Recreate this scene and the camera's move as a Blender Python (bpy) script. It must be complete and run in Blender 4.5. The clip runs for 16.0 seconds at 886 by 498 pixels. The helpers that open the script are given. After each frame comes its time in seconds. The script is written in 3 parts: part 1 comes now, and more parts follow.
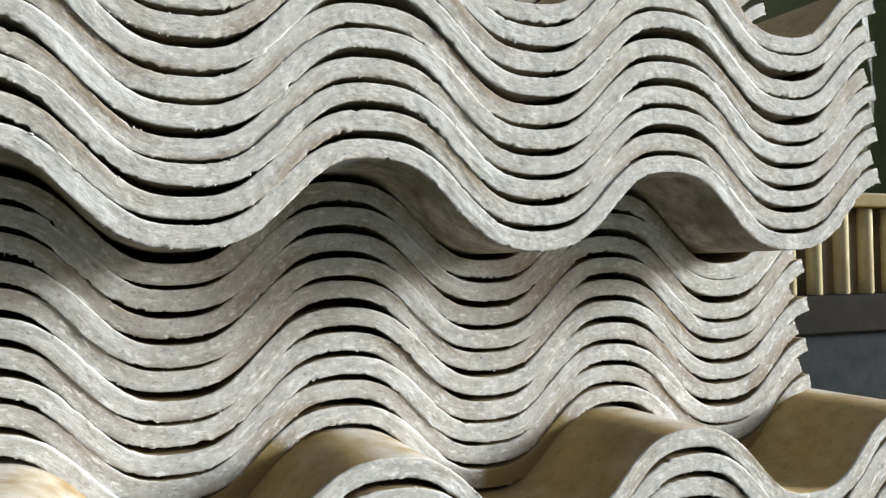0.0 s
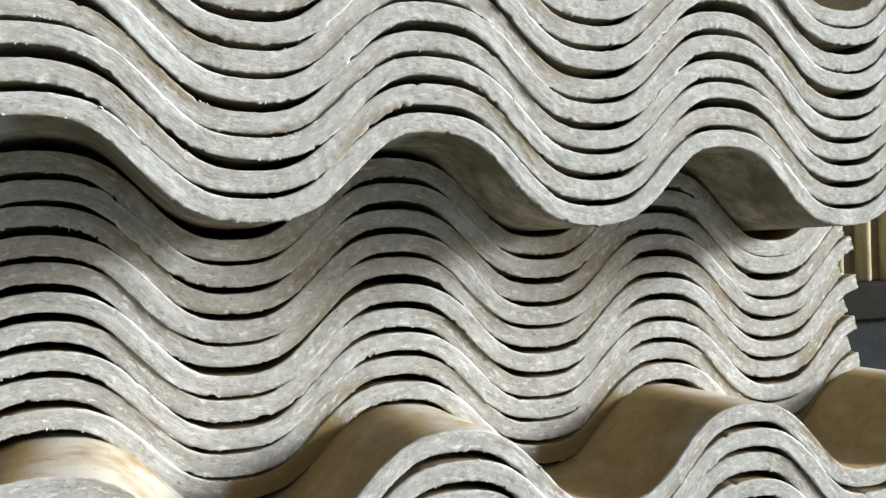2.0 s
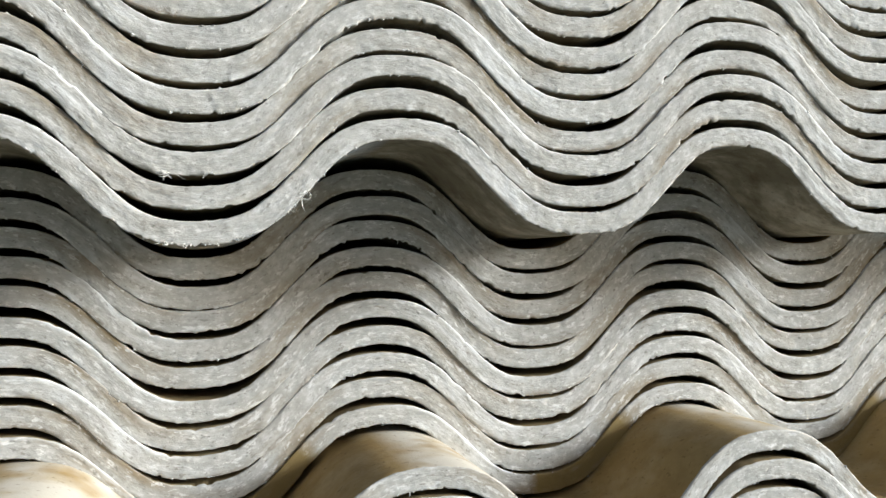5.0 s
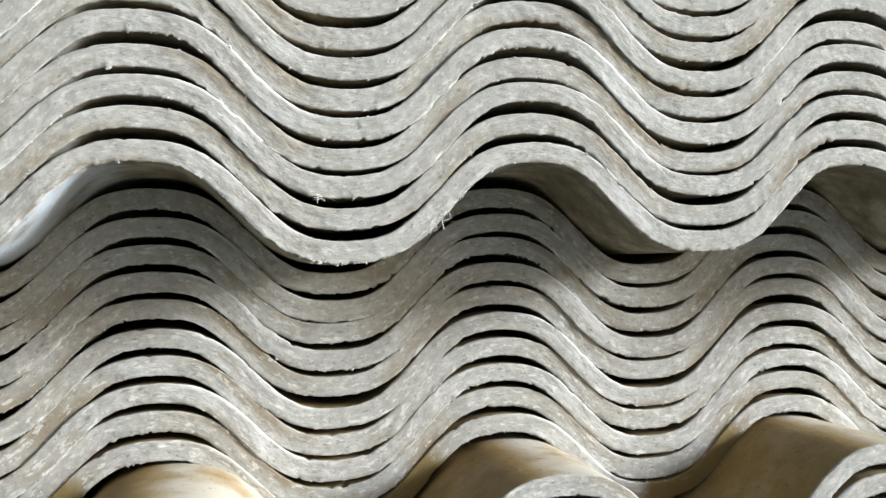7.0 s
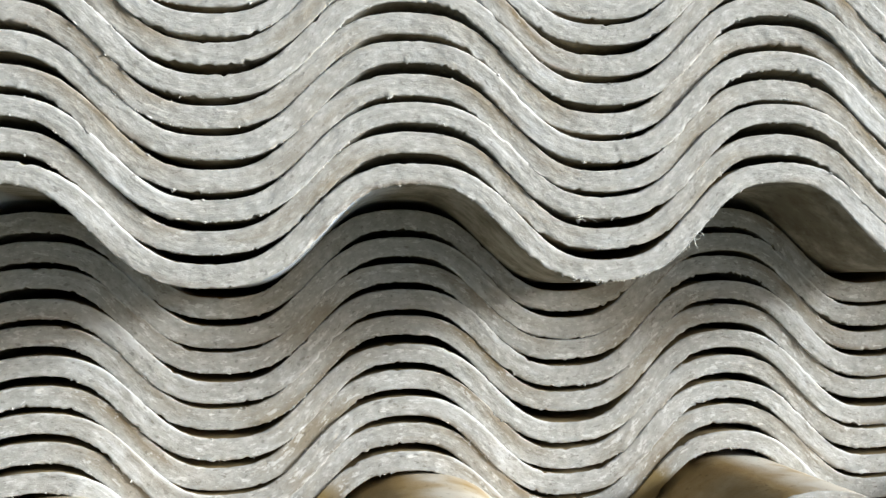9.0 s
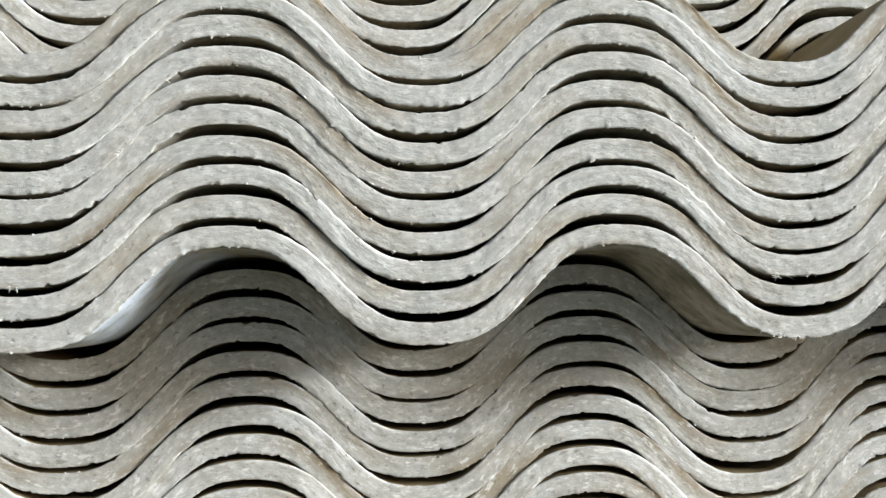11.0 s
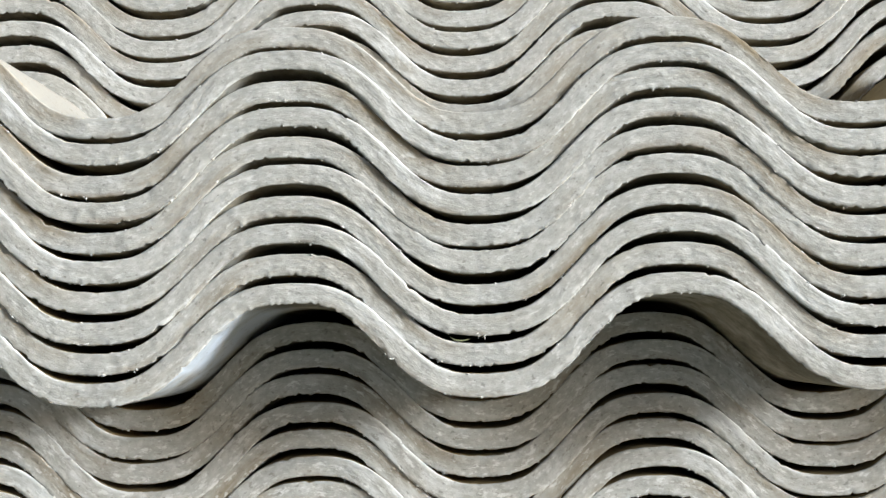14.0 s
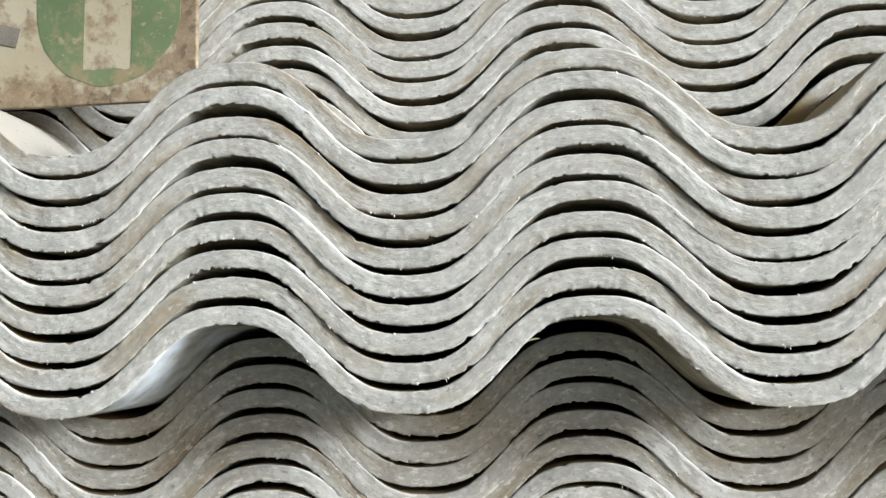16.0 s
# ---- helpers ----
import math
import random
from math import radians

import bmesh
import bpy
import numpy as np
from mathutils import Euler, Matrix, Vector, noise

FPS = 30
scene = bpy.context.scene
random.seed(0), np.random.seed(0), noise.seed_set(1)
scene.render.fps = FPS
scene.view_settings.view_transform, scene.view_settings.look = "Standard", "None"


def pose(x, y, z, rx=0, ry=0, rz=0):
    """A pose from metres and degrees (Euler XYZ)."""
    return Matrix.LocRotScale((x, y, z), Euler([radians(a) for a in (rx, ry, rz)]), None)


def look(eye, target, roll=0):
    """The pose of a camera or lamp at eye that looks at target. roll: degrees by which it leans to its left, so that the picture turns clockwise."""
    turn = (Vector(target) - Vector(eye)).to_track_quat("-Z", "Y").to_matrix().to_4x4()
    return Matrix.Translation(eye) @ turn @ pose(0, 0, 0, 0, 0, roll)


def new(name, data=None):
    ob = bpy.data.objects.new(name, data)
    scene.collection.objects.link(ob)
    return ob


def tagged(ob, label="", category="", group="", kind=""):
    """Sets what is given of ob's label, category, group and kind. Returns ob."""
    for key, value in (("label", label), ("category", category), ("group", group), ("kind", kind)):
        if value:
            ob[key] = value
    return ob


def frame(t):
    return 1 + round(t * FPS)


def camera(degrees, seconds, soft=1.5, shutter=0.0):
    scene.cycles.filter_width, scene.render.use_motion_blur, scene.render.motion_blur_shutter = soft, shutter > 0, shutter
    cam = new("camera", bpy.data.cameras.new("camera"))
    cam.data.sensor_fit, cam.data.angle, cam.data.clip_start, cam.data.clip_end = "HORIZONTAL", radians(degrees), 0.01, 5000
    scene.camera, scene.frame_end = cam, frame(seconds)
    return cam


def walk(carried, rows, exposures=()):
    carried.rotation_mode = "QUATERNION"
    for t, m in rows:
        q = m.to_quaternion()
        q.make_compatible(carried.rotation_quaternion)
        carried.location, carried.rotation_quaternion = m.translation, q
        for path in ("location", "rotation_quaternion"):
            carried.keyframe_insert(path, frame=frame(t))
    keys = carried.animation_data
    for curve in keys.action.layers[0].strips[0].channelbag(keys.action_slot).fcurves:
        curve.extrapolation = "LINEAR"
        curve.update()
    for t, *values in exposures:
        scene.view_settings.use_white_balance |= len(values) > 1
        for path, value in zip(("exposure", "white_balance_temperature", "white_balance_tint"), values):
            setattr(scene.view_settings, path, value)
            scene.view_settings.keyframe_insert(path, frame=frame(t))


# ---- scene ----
cam = camera(56.4, 16.0, soft=1.45)
METRES, EYE, TILT, LEAN, TURN = 0.5326, 1.07, 1.5, 0.85, -23.0
ROWS = [
    (0.0, 0.0, 0.0, 0.0, 0.0, 0.0, -0.0),
    (0.5, -0.0093, 0.0014, -0.004, 0.03, -0.28, 0.14),
    (1.0, -0.0173, -0.0005, -0.0064, 0.18, -0.56, 0.07),
    (1.5, -0.0244, -0.0, -0.0104, 0.54, -0.7, 0.11),
    (2.0, -0.0363, -0.0001, -0.0122, 0.95, -0.7, 0.27),
    (2.5, -0.0629, -0.0072, -0.0104, 1.66, -0.55, 0.6),
    (3.0, -0.0971, -0.0173, -0.011, 2.64, -0.51, 0.8),
    (3.5, -0.1383, -0.0345, -0.0009, 3.73, -0.64, 0.79),
    (4.0, -0.1665, -0.0406, -0.0027, 4.62, -0.7, 0.72),
    (4.5, -0.1958, -0.0459, -0.0039, 5.54, -0.66, 0.72),
    (7.0, -0.2768, -0.0947, 0.0105, 9.46, -0.53, 0.64),
    (7.5, -0.3024, -0.1103, 0.0133, 10.35, -0.32, 0.67),
    (8.0, -0.3313, -0.1209, 0.0152, 11.27, -0.06, 0.68),
    (8.5, -0.3744, -0.1331, 0.0144, 12.61, 0.35, 0.7),
    (9.0, -0.4123, -0.1457, 0.0118, 13.74, 0.85, 0.7),
    (11.5, -0.5387, -0.2156, 0.042, 18.06, 3.15, 0.76),
    (12.0, -0.5746, -0.2318, 0.0458, 18.86, 3.57, 0.82),
    (12.5, -0.6223, -0.2494, 0.0466, 20.3, 4.13, 0.93),
    (13.0, -0.6608, -0.2623, 0.0472, 21.45, 4.3, 1.01),
    (13.5, -0.7037, -0.2819, 0.0486, 22.85, 4.55, 1.17),
    (14.0, -0.7431, -0.3049, 0.0535, 23.98, 4.64, 1.15),
    (14.5, -0.7903, -0.3336, 0.0531, 25.02, 4.72, 1.11),
    (15.0, -0.8338, -0.3611, 0.0538, 26.23, 4.73, 1.09),
    (15.5, -0.8682, -0.3862, 0.0621, 27.49, 4.8, 1.14),
    (16.0, -0.8908, -0.4028, 0.0642, 28.52, 4.85, 1.23),
]
walk(cam, [(t, pose(0, 0, EYE, TILT, LEAN, TURN) @ pose(METRES * x, METRES * y, METRES * z, 90 + pitch, roll, yaw)) for t, x, y, z, yaw, pitch, roll in ROWS])

# ---- light: bright hazy sky in front of an open shed ----
SUN_UP, SUN_ROUND = 16.0, 68.5  # elevation; degrees to the right of straight behind the camera
world = bpy.data.worlds.new("sky")
scene.world = world
world.use_nodes = True
wn = world.node_tree.nodes
sky = wn.new("ShaderNodeTexSky")
sky.sky_type = "NISHITA"
sky.sun_disc = False
sky.sun_elevation = radians(SUN_UP)
sky.sun_rotation = radians(180 - SUN_ROUND)
sky.air_density, sky.dust_density = 0.9, 5.0
world.node_tree.links.new(sky.outputs["Color"], wn["Background"].inputs["Color"])
wn["Background"].inputs["Strength"].default_value = 0.095
sun = new("sun", bpy.data.lights.new("sun", "SUN"))
sun.data.energy = 5.4
sun.data.angle = radians(15)
sun.data.color = (0.91, 0.99, 1.025)
to_sun = Vector((math.sin(radians(SUN_ROUND)) * math.cos(radians(SUN_UP)), -math.cos(radians(SUN_ROUND)) * math.cos(radians(SUN_UP)), math.sin(radians(SUN_UP))))
sun.matrix_world = look(to_sun * 20, (0, 0, 0))
scene.view_settings.exposure = 0.39


# ---- materials ----
class Nodes:
    """A small builder of node materials."""

    def __init__(self, name, rough=0.85, metal=0.0):
        self.m = bpy.data.materials.new(name)
        self.m.use_nodes = True
        self.t = self.m.node_tree
        self.b = self.t.nodes["Principled BSDF"]
        self.b.inputs["Roughness"].default_value = rough
        self.b.inputs["Metallic"].default_value = metal

    def put(self, socket, value):
        if isinstance(value, bpy.types.NodeSocket):
            self.t.links.new(value, socket)
        elif isinstance(value, tuple) and len(value) == 3 and socket.type == "RGBA":
            socket.default_value = (*value, 1)
        else:
            socket.default_value = value

    def coords(self, kind="Object", scale=(1, 1, 1), shift=True):
        c = self.t.nodes.new("ShaderNodeTexCoord")
        mp = self.t.nodes.new("ShaderNodeMapping")
        mp.inputs["Scale"].default_value = scale
        self.t.links.new(c.outputs[kind], mp.inputs["Vector"])
        if shift:
            info = self.t.nodes.new("ShaderNodeObjectInfo")
            mul = self.t.nodes.new("ShaderNodeVectorMath")
            mul.operation = "SCALE"
            mul.inputs[0].default_value = (37.0, 11.0, 23.0)
            self.t.links.new(info.outputs["Random"], mul.inputs["Scale"])
            self.t.links.new(mul.outputs["Vector"], mp.inputs["Location"])
        return mp.outputs["Vector"]

    def noise(self, vec, scale, detail=4.0, rough=0.6):
        n = self.t.nodes.new("ShaderNodeTexNoise")
        n.inputs["Scale"].default_value = scale
        n.inputs["Detail"].default_value = detail
        n.inputs["Roughness"].default_value = rough
        self.t.links.new(vec, n.inputs["Vector"])
        return n.outputs["Fac"]

    def ramp(self, fac, a, b, lo=0.0, hi=1.0):
        r = self.t.nodes.new("ShaderNodeMapRange")
        r.inputs["From Min"].default_value, r.inputs["From Max"].default_value = a, b
        r.inputs["To Min"].default_value, r.inputs["To Max"].default_value = lo, hi
        self.t.links.new(fac, r.inputs["Value"])
        return r.outputs["Result"]

    def mix(self, fac, a, b, blend="MIX"):
        n = self.t.nodes.new("ShaderNodeMix")
        n.data_type = "RGBA"
        n.blend_type = blend
        self.put(n.inputs["Factor"], fac)
        self.put(n.inputs["A"], a)
        self.put(n.inputs["B"], b)
        return [o for o in n.outputs if o.type == "RGBA"][0]

    def math(self, op, a, b):
        n = self.t.nodes.new("ShaderNodeMath")
        n.operation = op
        self.put(n.inputs[0], a)
        self.put(n.inputs[1], b)
        return n.outputs[0]

    def bump(self, height, strength, distance=0.001):
        n = self.t.nodes.new("ShaderNodeBump")
        n.inputs["Strength"].default_value, n.inputs["Distance"].default_value = strength, distance
        self.t.links.new(height, n.inputs["Height"])
        self.t.links.new(n.outputs["Normal"], self.b.inputs["Normal"])

    def value(self, name):
        n = self.t.nodes.new("ShaderNodeAttribute")
        n.attribute_name = name
        return n.outputs["Fac"]

    def color(self, c):
        self.put(self.b.inputs["Base Color"], c)
        return self


def edge_material():
    """Sawn edge of fibre cement: grey, streaked along the sheet, with pale fibre flecks and rusty brown stains, and
    with painted shade and rim highlights.
    """
    k = Nodes("fibre_cement_cut_edge", 0.92)
    uv = k.coords("UV")
    streak = k.coords("UV", (120, 330, 1))
    fleck = k.coords("UV", (330, 800, 1))
    ob = k.coords("Object", (1, 1, 1))
    base = k.mix(k.ramp(k.noise(streak, 1.0, 6.0, 0.72), 0.25, 0.78), (0.36, 0.36, 0.345), (0.52, 0.52, 0.505))
    base = k.mix(k.ramp(k.noise(uv, 26.0, 4.0, 0.6), 0.35, 0.7, 0.0, 0.5), base, (0.37, 0.36, 0.325))
    blotch = k.noise(k.coords("UV", (270, 330, 1)), 1.0, 3.0, 0.6)
    base = k.mix(k.ramp(blotch, 0.50, 0.36, 0.0, 0.45), base, (0.31, 0.305, 0.285))
    base = k.mix(k.ramp(blotch, 0.54, 0.68, 0.0, 0.5), base, (0.58, 0.58, 0.565))
    grit = k.noise(k.coords("UV", (700, 900, 1)), 1.0, 3.0, 0.6)
    base = k.mix(k.ramp(grit, 0.42, 0.28, 0.0, 0.4), base, (0.22, 0.195, 0.18))
    white = k.noise(fleck, 1.0, 2.0, 0.5)
    base = k.mix(k.ramp(white, 0.60, 0.71, 0.0, 0.45), base, (0.74, 0.74, 0.73))
    dash = k.noise(k.coords("UV", (190, 360, 1)), 1.0, 3.0, 0.55)
    base = k.mix(k.ramp(dash, 0.56, 0.68, 0.0, 0.45), base, (0.62, 0.62, 0.61))
    across = k.t.nodes.new("ShaderNodeSeparateXYZ")
    k.put(across.inputs[0], k.coords("UV", shift=False))
    # Highlight painted along the upper rim of falling flanks, where the chalk lies too.
    rim = k.math("MULTIPLY", k.ramp(across.outputs["Y"], 0.0027, 0.0040), k.ramp(k.value("chalk_glint"), 0.0, 0.35, 0.0, 0.85))
    base = k.mix(rim, base, (0.74, 0.75, 0.75))
    smear = k.math("ADD", k.math("MULTIPLY", k.noise(k.coords("UV", (22, 150, 1)), 1.0, 4.0, 0.6), 0.6), k.math("MULTIPLY", k.noise(ob, 28.0, 3.0, 0.6), 0.4))
    # Browner towards the lower rim: soil, plus painted shade on odd sheets' rising flanks.
    foot = k.ramp(across.outputs["Y"], 0.0030, -0.0036, 0.20, 0.44)
    stain = k.ramp(k.math("ADD", smear, k.math("MULTIPLY", k.value("soil_shade"), foot)), 0.575, 0.83, 0.0, 0.7)
    base = k.mix(stain, base, (0.24, 0.182, 0.098))
    patchy = k.ramp(k.noise(k.coords("UV", (30, 200, 1)), 1.0, 4.0, 0.6), 0.32, 0.60, 0.35, 1.0)
    # Brown stain and the shade of the sheet above, painted towards the upper rim.
    mud_shade = k.math("MULTIPLY", k.math("MULTIPLY", k.ramp(across.outputs["Y"], -0.0028, 0.0026, 0.0, 1.0), k.value("mud_shade")), patchy)
    base = k.mix(mud_shade, base, (0.21, 0.148, 0.068))
    grime = k.math("MULTIPLY", k.ramp(across.outputs["Y"], -0.0008, -0.0038), k.ramp(k.noise(k.coords("UV", (16, 60, 1)), 1.0, 4.0, 0.65), 0.50, 0.66, 0.0, 0.75))
    base = k.mix(grime, base, (0.20, 0.15, 0.095))
    chalk_glint = k.math("MULTIPLY", k.ramp(k.noise(k.coords("UV", (60, 240, 1)), 1.0, 4.0, 0.6), 0.45, 0.62), k.ramp(k.value("chalk_glint"), 0.0, 1.0, 0.06, 0.9))
    base = k.mix(chalk_glint, base, (0.66, 0.67, 0.675))
    chips = k.noise(k.coords("UV", (150, 340, 1)), 1.0, 4.0, 0.65)
    base = k.mix(k.ramp(chips, 0.62, 0.67, 0.0, 0.35), base, (0.78, 0.785, 0.775))
    flake = k.noise(k.coords("UV", (130, 380, 1)), 1.0, 5.0, 0.7)
    base = k.mix(k.math("MULTIPLY", k.value("grit"), k.ramp(flake, 0.58, 0.62, 0.0, 0.6)), base, (0.76, 0.765, 0.755))
    base = k.mix(k.math("MULTIPLY", k.value("grit"), k.ramp(flake, 0.39, 0.35, 0.0, 0.6)), base, (0.20, 0.18, 0.15))
    scrape = k.noise(k.coords("UV", (110, 420, 1)), 1.0, 4.0, 0.65)
    # White scrapes, with a highlight painted along the lower rim of rising flanks.
    torn_lit = k.math("MULTIPLY", k.math("MULTIPLY", k.ramp(across.outputs["Y"], -0.0012, -0.0036), k.value("side_mask")), k.ramp(scrape, 0.48, 0.60, 0.0, 0.7))
    base = k.mix(torn_lit, base, (0.82, 0.825, 0.82))
    pits = k.noise(k.coords("UV", (340, 500, 1)), 1.0, 2.0, 0.5)
    base = k.mix(k.ramp(pits, 0.345, 0.29, 0.0, 0.45), base, (0.12, 0.11, 0.095))
    caked = k.math("MULTIPLY", k.ramp(k.value("cake"), 0.60, 0.95), k.ramp(smear, 0.32, 0.46, 0.72, 0.96))
    base = k.mix(caked, base, (0.225, 0.158, 0.055))
    h = k.math("ADD", k.noise(k.coords("UV", (240, 700, 1)), 1.0, 5.0, 0.7), k.math("MULTIPLY", white, 0.6))
    k.bump(h, 0.35, 0.0008)
    return k.color(base).m


def face_material(name, a, b, c, grain, side_tint, side="chalk_glint", cloud=9.0, cover=0.5, patchy=(0.32, 0.58)):
    """Moulded face of fibre cement: smooth, with soft blotches, dark specks and one side of the waves tinted, for dust
    and for painted light and shade.
    """
    k = Nodes(name, 0.85)
    k.b.inputs["Specular IOR Level"].default_value = 0.2
    ob = k.coords("Object")
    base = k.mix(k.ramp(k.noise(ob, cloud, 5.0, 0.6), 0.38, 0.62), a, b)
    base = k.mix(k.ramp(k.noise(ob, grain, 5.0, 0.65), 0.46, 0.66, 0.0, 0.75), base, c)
    base = k.mix(k.ramp(k.noise(ob, 130.0, 4.0, 0.6), 0.42, 0.64, 0.0, 0.35), base, tuple(v * 0.72 for v in a))
    side_mask = k.math("MULTIPLY", k.ramp(k.noise(ob, 38.0, 2.5, 0.55), *patchy), k.ramp(k.value(side), 0.0, cover, 0.0, 0.85))
    base = k.mix(side_mask, base, side_tint)
    base = k.mix(k.ramp(k.noise(ob, 420.0, 3.0, 0.5), 0.38, 0.28, 0.0, 0.45), base, tuple(v * 0.4 for v in a))
    k.bump(k.noise(ob, 350.0, 5.0, 0.65), 0.25, 0.0008)
    return k.color(base).m


def plain_material(name, a, b, scale=20.0, rough=0.8, metal=0.0, bump=0.2):
    k = Nodes(name, rough, metal)
    ob = k.coords("Object")
    n = k.noise(ob, scale, 6.0, 0.62)
    base = k.mix(k.ramp(n, 0.33, 0.68), a, b)
    base = k.mix(k.ramp(k.noise(ob, scale * 9, 4.0, 0.6), 0.5, 0.75, 0.0, 0.4), base, tuple(v * 0.6 for v in a))
    if bump:
        k.bump(k.noise(ob, scale * 12, 4.0, 0.6), bump, 0.002)
    return k.color(base).m


def board_material():
    """Cream paint, scuffed and peeling down to brown board, worst along the lower edge and rim."""
    k = Nodes("worn_cream_paint", 0.7)
    ob = k.coords("Object", shift=False)
    cream = k.mix(k.ramp(k.noise(ob, 14.0, 3.0, 0.5), 0.35, 0.65), (0.36, 0.315, 0.22), (0.46, 0.42, 0.325))
    split = k.t.nodes.new("ShaderNodeSeparateXYZ")
    k.put(split.inputs[0], ob)
    rim = k.math("MAXIMUM", k.ramp(split.outputs["Z"], 0.022, 0.004, 0.0, 0.15), k.ramp(split.outputs["X"], 0.098, 0.122, 0.0, 0.24))
    patch = k.math("ADD", k.noise(ob, 62.0, 5.0, 0.7), rim)
    patch2 = k.math("ADD", k.noise(ob, 170.0, 3.0, 0.6), k.math("MULTIPLY", rim, 0.6))
    brown = k.mix(k.ramp(k.noise(ob, 90.0, 4.0, 0.7), 0.35, 0.65), (0.14, 0.09, 0.052), (0.31, 0.235, 0.15))
    worn = k.mix(k.ramp(patch, 0.49, 0.62, 0.0, 0.85), cream, brown)
    worn = k.mix(k.ramp(patch2, 0.64, 0.72, 0.0, 0.7), worn, (0.11, 0.075, 0.05))
    k.bump(patch, 0.4, 0.001)
    return k.color(worn).m


def green_material():
    """Green paint, scuffed, with brown dirt towards its foot."""
    k = Nodes("scuffed_green_paint", 0.7)
    ob = k.coords("Object", shift=False)
    base = k.mix(k.ramp(k.noise(ob, 30.0, 5.0, 0.6), 0.35, 0.7), (0.105, 0.155, 0.075), (0.165, 0.22, 0.115))
    split = k.t.nodes.new("ShaderNodeSeparateXYZ")
    k.put(split.inputs[0], ob)
    foot = k.ramp(split.outputs["Z"], 0.034, 0.010, 0.0, 0.12)
    wear = k.math("ADD", k.noise(ob, 75.0, 5.0, 0.7), foot)
    base = k.mix(k.ramp(wear, 0.53, 0.68, 0.0, 0.85), base, (0.30, 0.235, 0.145))
    base = k.mix(k.ramp(k.noise(ob, 160.0, 3.0, 0.6), 0.60, 0.68, 0.0, 0.6), base, (0.40, 0.34, 0.24))
    return k.color(base).m


def crumb_material():
    k = Nodes("cement_crumbs", 0.9)
    g = k.t.nodes.new("ShaderNodeNewGeometry")
    return k.color(k.mix(g.outputs["Random Per Island"], (0.32, 0.315, 0.30), (0.62, 0.615, 0.60))).m


EDGE = edge_material()
# Inner faces are browner: the shade inside the gaps is painted into the tan.
TOP = face_material("tan_moulded_face", (0.20, 0.145, 0.07), (0.26, 0.195, 0.105), (0.29, 0.23, 0.14), 35.0, (0.17, 0.125, 0.075))
# Top sheets: dust, and light painted paler on crests and falling flanks.
DUSTY_LIT = face_material("dusty_lit_tan_face", (0.29, 0.19, 0.075), (0.375, 0.265, 0.115), (0.40, 0.31, 0.175), 35.0, (0.55, 0.53, 0.48), "side_tint", cover=0.5)
DUSTED_LIT = face_material("olive_tan_face", (0.32, 0.225, 0.10), (0.40, 0.295, 0.15), (0.42, 0.325, 0.19), 35.0, (0.34, 0.34, 0.33), "side_tint", cover=0.2, patchy=(0.05, 0.35))
# Bluish light painted on the rising flanks of the underside, mainly the lowest sheet.
UNDER = face_material("grey_underside", (0.165, 0.148, 0.108), (0.37, 0.345, 0.285), (0.10, 0.083, 0.055), 70.0, (0.53, 0.605, 0.71), "flank_light", 32.0, 0.6)
FIBRE = plain_material("pale_fibre", (0.66, 0.65, 0.62), (0.80, 0.79, 0.76), 300.0, 0.9, bump=0)
CRUMB = crumb_material()
CONCRETE = plain_material("concrete_floor", (0.105, 0.112, 0.087), (0.17, 0.18, 0.145), 3.0, 0.85)
WALLPAINT = plain_material("olive_wall_paint", (0.27, 0.29, 0.14), (0.34, 0.36, 0.19), 4.0, 0.75)
SHADE_SHEET = plain_material("dull_shade_sheet", (0.20, 0.20, 0.19), (0.28, 0.27, 0.26), 5.0, 0.7)
PINE = plain_material("pale_pine", (0.40, 0.335, 0.19), (0.52, 0.45, 0.28), 12.0, 0.6)
STEEL = plain_material("black_steel", (0.010, 0.009, 0.007), (0.018, 0.016, 0.012), 15.0, 0.85, 0.0)
SLATE = plain_material("blue_grey_steel_paint", (0.020, 0.024, 0.027), (0.034, 0.039, 0.042), 10.0, 0.9)
GOLD = plain_material("golden_varnished_timber", (0.13, 0.085, 0.01), (0.18, 0.12, 0.02), 12.0, 0.45)
OCHRE = plain_material("dark_ochre_board", (0.10, 0.08, 0.035), (0.15, 0.12, 0.055), 9.0, 0.8)
for dull in (STEEL, SLATE, GOLD, PINE):
    dull.node_tree.nodes["Principled BSDF"].inputs["Specular IOR Level"].default_value = 0.08
BEARER = plain_material("grey_weathered_timber", (0.20, 0.16, 0.11), (0.32, 0.26, 0.19), 18.0, 0.85)
CREAM, GREEN = board_material(), green_material()
FADED = plain_material("faded_grey_paint", (0.13, 0.12, 0.10), (0.24, 0.22, 0.19), 40.0, 0.7)

# ---- helpers for meshes ----


def part(name, bm, material, parent, label=""):
    me = bpy.data.meshes.new(name)
    bm.to_mesh(me)
    bm.free()
    me.materials.append(material)
    ob = new(name, me)
    ob.parent = parent
    if label:
        tagged(ob, label)
    return ob


def block(bm, lo, hi, bevel=0.0):
    """Adds a box between two corners."""
    made = bmesh.ops.create_cube(bm, size=1.0)["verts"]
    size = [b - a for a, b in zip(lo, hi)]
    mid = [(a + b) / 2 for a, b in zip(lo, hi)]
    bmesh.ops.scale(bm, vec=size, verts=made)
    bmesh.ops.translate(bm, vec=mid, verts=made)
    if bevel:
        edges = list({e for v in made for e in v.link_edges})
        bmesh.ops.bevel(bm, geom=edges, offset=bevel, segments=2, affect="EDGES", profile=0.6)
    return bm


